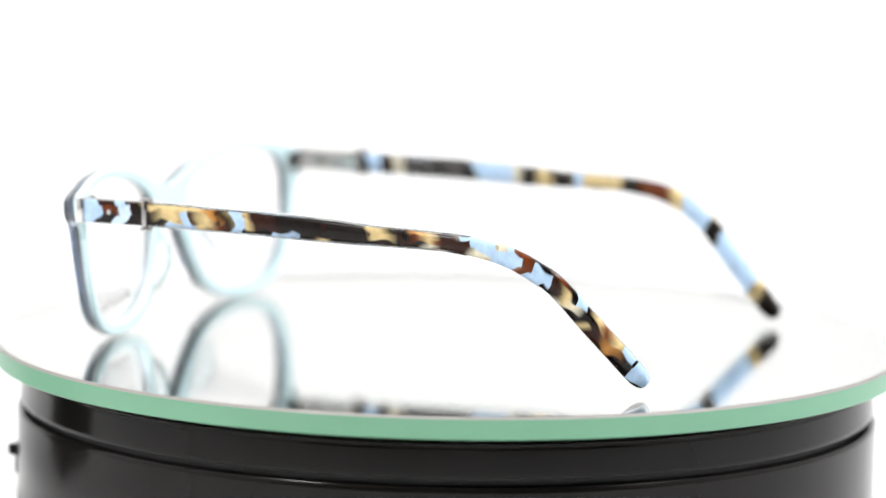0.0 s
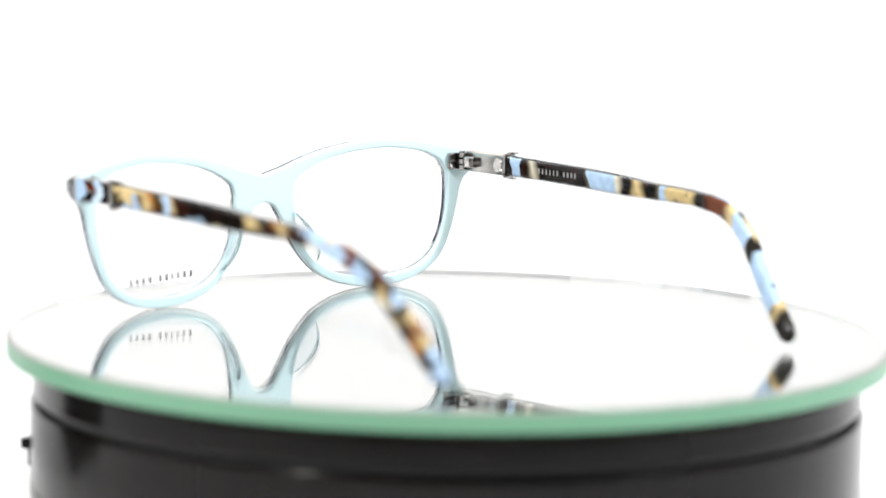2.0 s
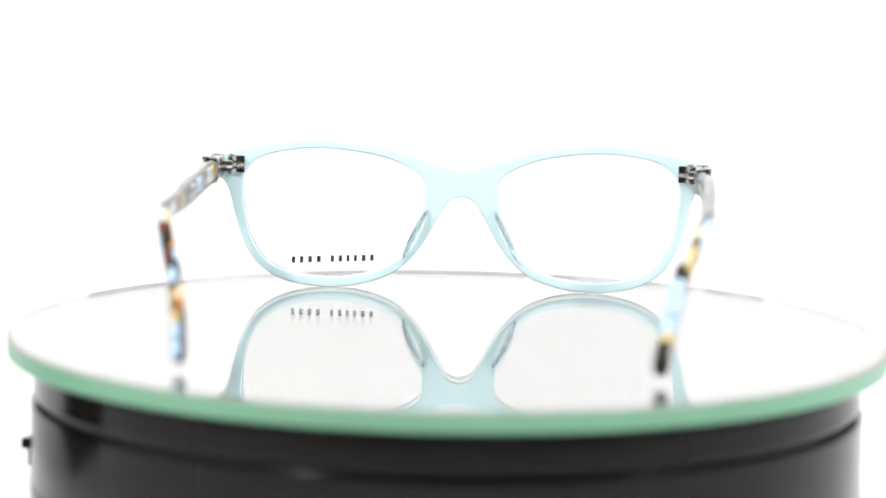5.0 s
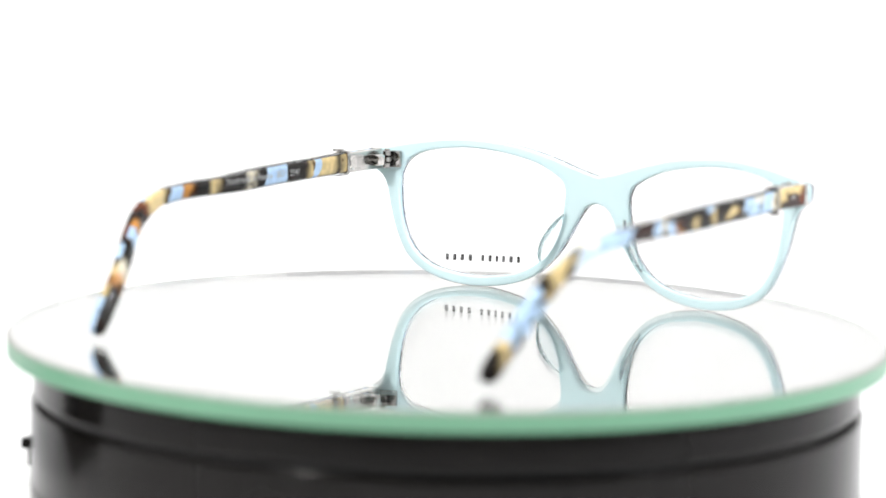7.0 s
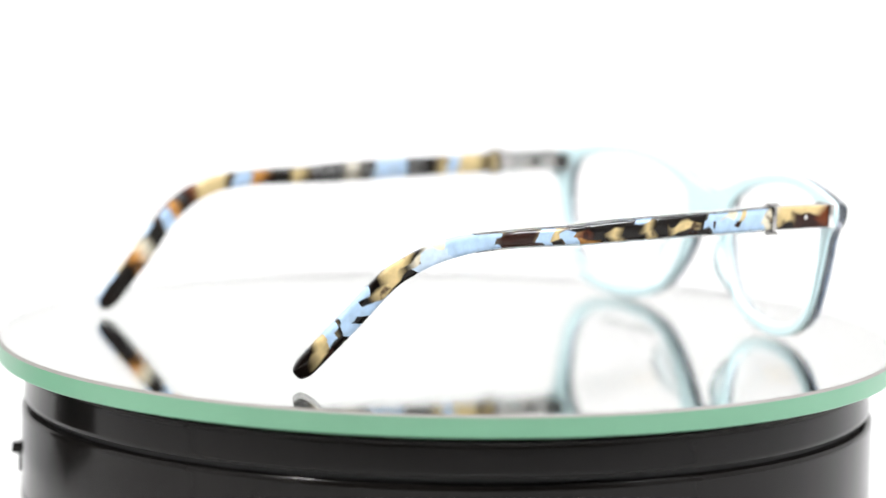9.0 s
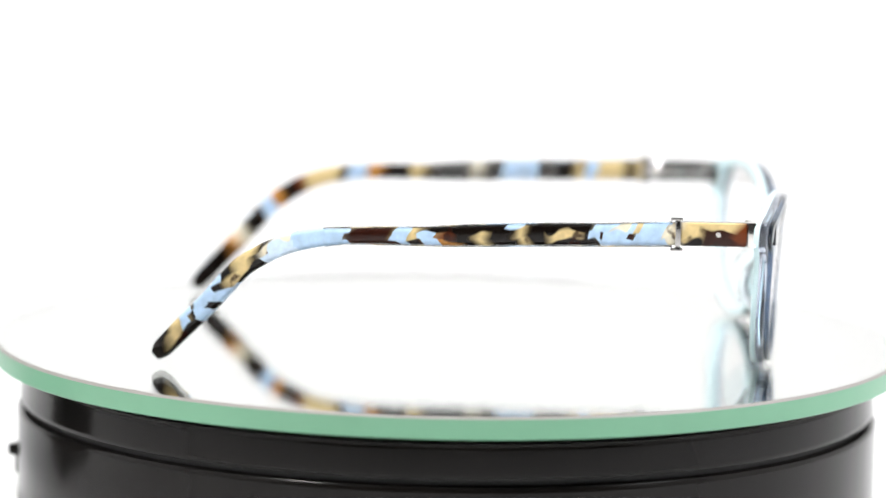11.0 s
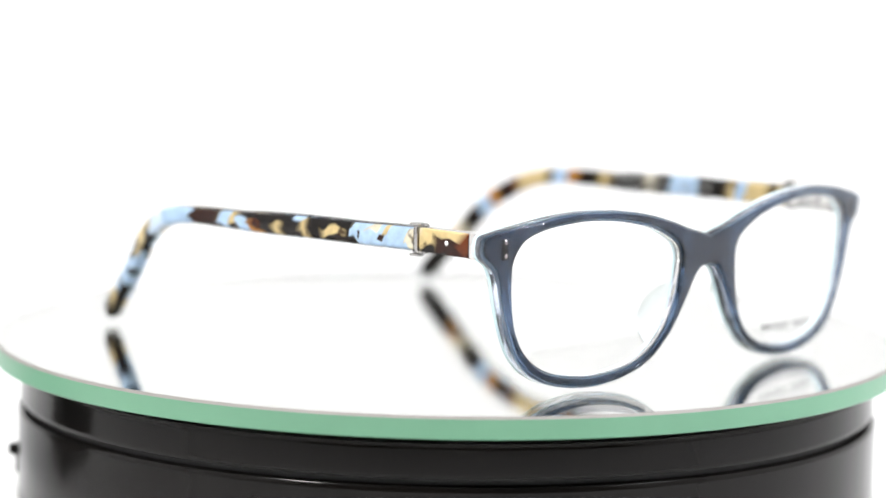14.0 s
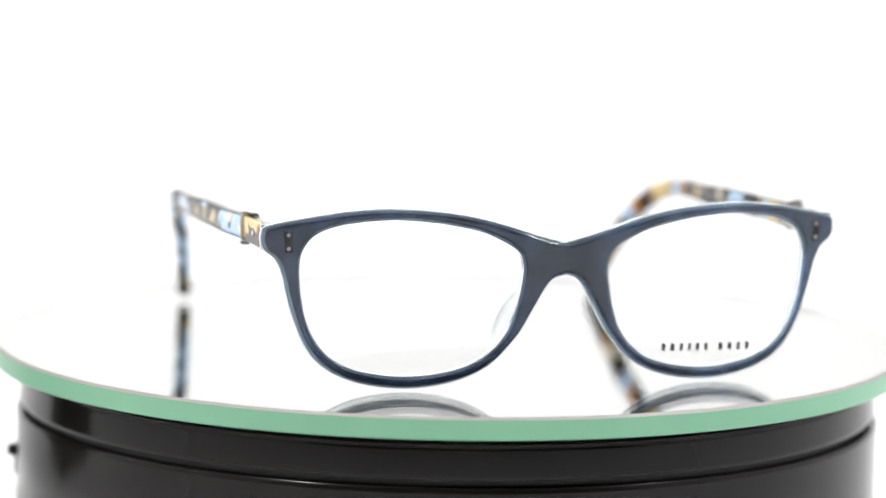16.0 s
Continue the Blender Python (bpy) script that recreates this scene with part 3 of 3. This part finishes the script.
def turntable():
    root = new("turntable")
    tagged(root, "round gloss black display turntable with a mirrored glass disc on top", "turntable")
    root.matrix_world = TILT @ Matrix.Translation((-0.001, 0, -0.062))
    part("drum", lathe([(60, 0), (103.2, 0), (104.5, 1.2), (104.9, 3), (104.9, 3.8), (104.9, 43.9), (104.9, 44.6), (104.5, 45.2), (103.6, 45.4), (60, 45.4)]), BLACK, root, "gloss black plastic drum wall")
    part("seam", lathe([(60, 24.3), (104.96, 24.3), (104.96, 24.7), (60, 24.7)]), GAP, root)
    part("groove", lathe([(60, 45.3), (102.4, 45.3), (102.4, 46.7), (60, 46.7)]), GAP, root)
    part("rim_ring", lathe([(60, 46.6), (103.2, 46.6), (104.0, 46.9), (104.3, 47.5), (104.28, 48.1), (103.9, 53.3), (103.85, 54.0), (103.4, 54.6), (60, 54.6)]), BLACK, root, "gloss black upper ring")
    sw = part("switch", box(-107.2, -104.2, -1.5, 1.5, 32.2, 35.0, 0.4), BLACK, root, "small black side switch")
    part("switch_plate", box(-105.5, -104.4, -2.0, 2.0, 28.0, 35.2, 0.2), BLACK, sw)
    platter = new("platter")
    platter.parent = root
    platter.location = (0, 0, 0.062)
    part("hub", lathe([(20, -7.5), (98, -7.5), (98, -5.1), (20, -5.1)]), GAP, platter)
    part("silvering", lathe([(20, -5.05), (109.9, -5.05), (109.9, -4.95), (20, -4.95)]), SILVERING, platter, "mirror backing under the glass")
    part("glass_disc", lathe([(20, -4.94), (110.0, -4.94), (110.0, -0.004), (110.0, 0.0), (20, 0.0)]), GLASS, platter, "clear glass disc, mirrored underneath")
    for name, prof, mat, label in (("ground_edge", [(110.02, -5.1), (110.4, -5.1), (110.7, -4.8), (110.7, -0.62), (110.02, -0.62)], EDGE, "pale green ground glass edge"),
                                   ("chamfer", [(110.02, -0.61), (110.7, -0.61), (110.12, -0.01), (110.02, -0.01)], CHAMFER, "dull grey chamfer on the rim")):
        bm, seg = bmesh.new(), 256
        rings = [[bm.verts.new((r * math.cos(2 * math.pi * i / seg), r * math.sin(2 * math.pi * i / seg), z)) for i in range(seg)] for r, z in prof]
        for a, c in zip(rings, rings[1:] + rings[:1]):
            for i in range(seg):
                j = (i + 1) % seg
                bm.faces.new((a[i], a[j], c[j], c[i]))
        part(name, bm, mat, platter, label)
    return root, platter


def studio():
    """A white paper sweep inside a tent of lit diffusion cloth, with an added, unseen dark front."""
    prof = [(-1.25, -0.062), (0.55, -0.062)] + [(0.55 + 0.4 * math.sin(a), -0.062 + 0.4 - 0.4 * math.cos(a)) for a in [math.pi / 2 * i / 16 for i in range(1, 17)]] + [(0.95, 1.3)]
    bm = bmesh.new()
    for d in (0.0, 0.004):
        rows = [[bm.verts.new((x, y + (d if z > 0.3 else 0), z - (d if z <= 0.3 else 0))) for x in (-1.1, 1.1)] for y, z in prof]
        for a, c in zip(rows, rows[1:]):
            bm.faces.new((a[0], a[1], c[1], c[0]))
    for v in bm.verts:
        v.co /= MM
    tagged(part("backdrop", bm, PAPER, None, "seamless white paper sweep"), kind="structure")
    for name, (x0, x1, y0, y1, z0, z1) in {"wall_left": (-1.13, -1.11, -1.25, 0.95, -0.07, 1.3), "wall_right": (1.11, 1.13, -1.25, 0.95, -0.07, 1.3),
                                           "wall_front": (-1.13, 1.13, -1.28, -1.26, -0.07, 1.3), "ceiling": (-1.13, 1.13, -1.28, 0.97, 1.31, 1.33)}.items():
        tagged(part(name, box(*[v / MM for v in (x0, x1, y0, y1, z0, z1)], 0), DIM if name == "wall_front" else TENT, None, "unseen dark front, added to darken reflections" if name == "wall_front" else "white diffusion cloth of the light tent"), kind="structure")


def reflected_box():
    """A plain dark box added out of view; it stands for the unidentified dark shape mirrored in the drum."""
    root = new("reflection_box")
    tagged(root, "plain black box out of view, added for the dark reflection in the drum", "case")
    root.matrix_world = pose(-0.272, 0.070, -0.062, 0, 0, 24)
    part("box_body", box(-36, 36, -34, 34, 2, 150, 6), GAP, root, "matt black body of the added box")
    part("box_lid", box(-37, 37, -35, 35, 151, 166, 5), GAP, root)
    for x in (-28, 28):
        for y in (-26, 26):
            part("foot", rod((x, y, 0), (x, y, 2.5), 5), INK, root)
    return root


studio()
reflected_box()
TABLE, PLATTER = turntable()
GLASSES = spectacles()
FOCUS = new("focus_mark")
cam.data.dof.use_dof = True
cam.data.dof.focus_object = FOCUS
cam.data.dof.aperture_fstop = 7.5


# ---- what moves ----
def turned(t):
    """Degrees that the platter has turned, clockwise seen from above, at an almost even pace."""
    lag = [(0, 0.31), (0.5, 0.12), (1, -0.1), (2, -0.16), (3, -0.3), (4, -0.06), (5.2, 0.15), (6.5, 0.32), (7.5, 0.36), (9, 0.33), (10.2, 0.18), (11.5, 0.03),
           (12.5, -0.13), (13.5, -0.21), (14.5, -0.1), (16, -0.02)]
    return 2.861 + 14.5357 * t + float(np.interp(t, [a for a, _ in lag], [b for _, b in lag]))


def motions():
    times = [i / 4 for i in range(65)]
    times[1:1] = [0.1]
    times[-1:-1] = [15.9]
    walk(PLATTER, [(t, pose(0, 0, 0.062, 0, 0, -turned(t))) for t in times])
    walk(GLASSES, [(t, pose(0, 0, 0, 0.12, 0.04, 0) @ pose(0, 0, 0.0001, 0, 0, -113.33 - turned(t))) for t in times])
    pull = [(0, 0.745), (1.55, 0.745), (1.7, 0.80), (1.9, 0.885), (2.2, 0.90), (8.75, 0.90), (8.9, 0.77), (9.1, 0.755), (11.3, 0.745), (16, 0.735)]
    walk(FOCUS, [(t, Matrix.Translation(EYE + AIM * d)) for t, d in pull])


motions()
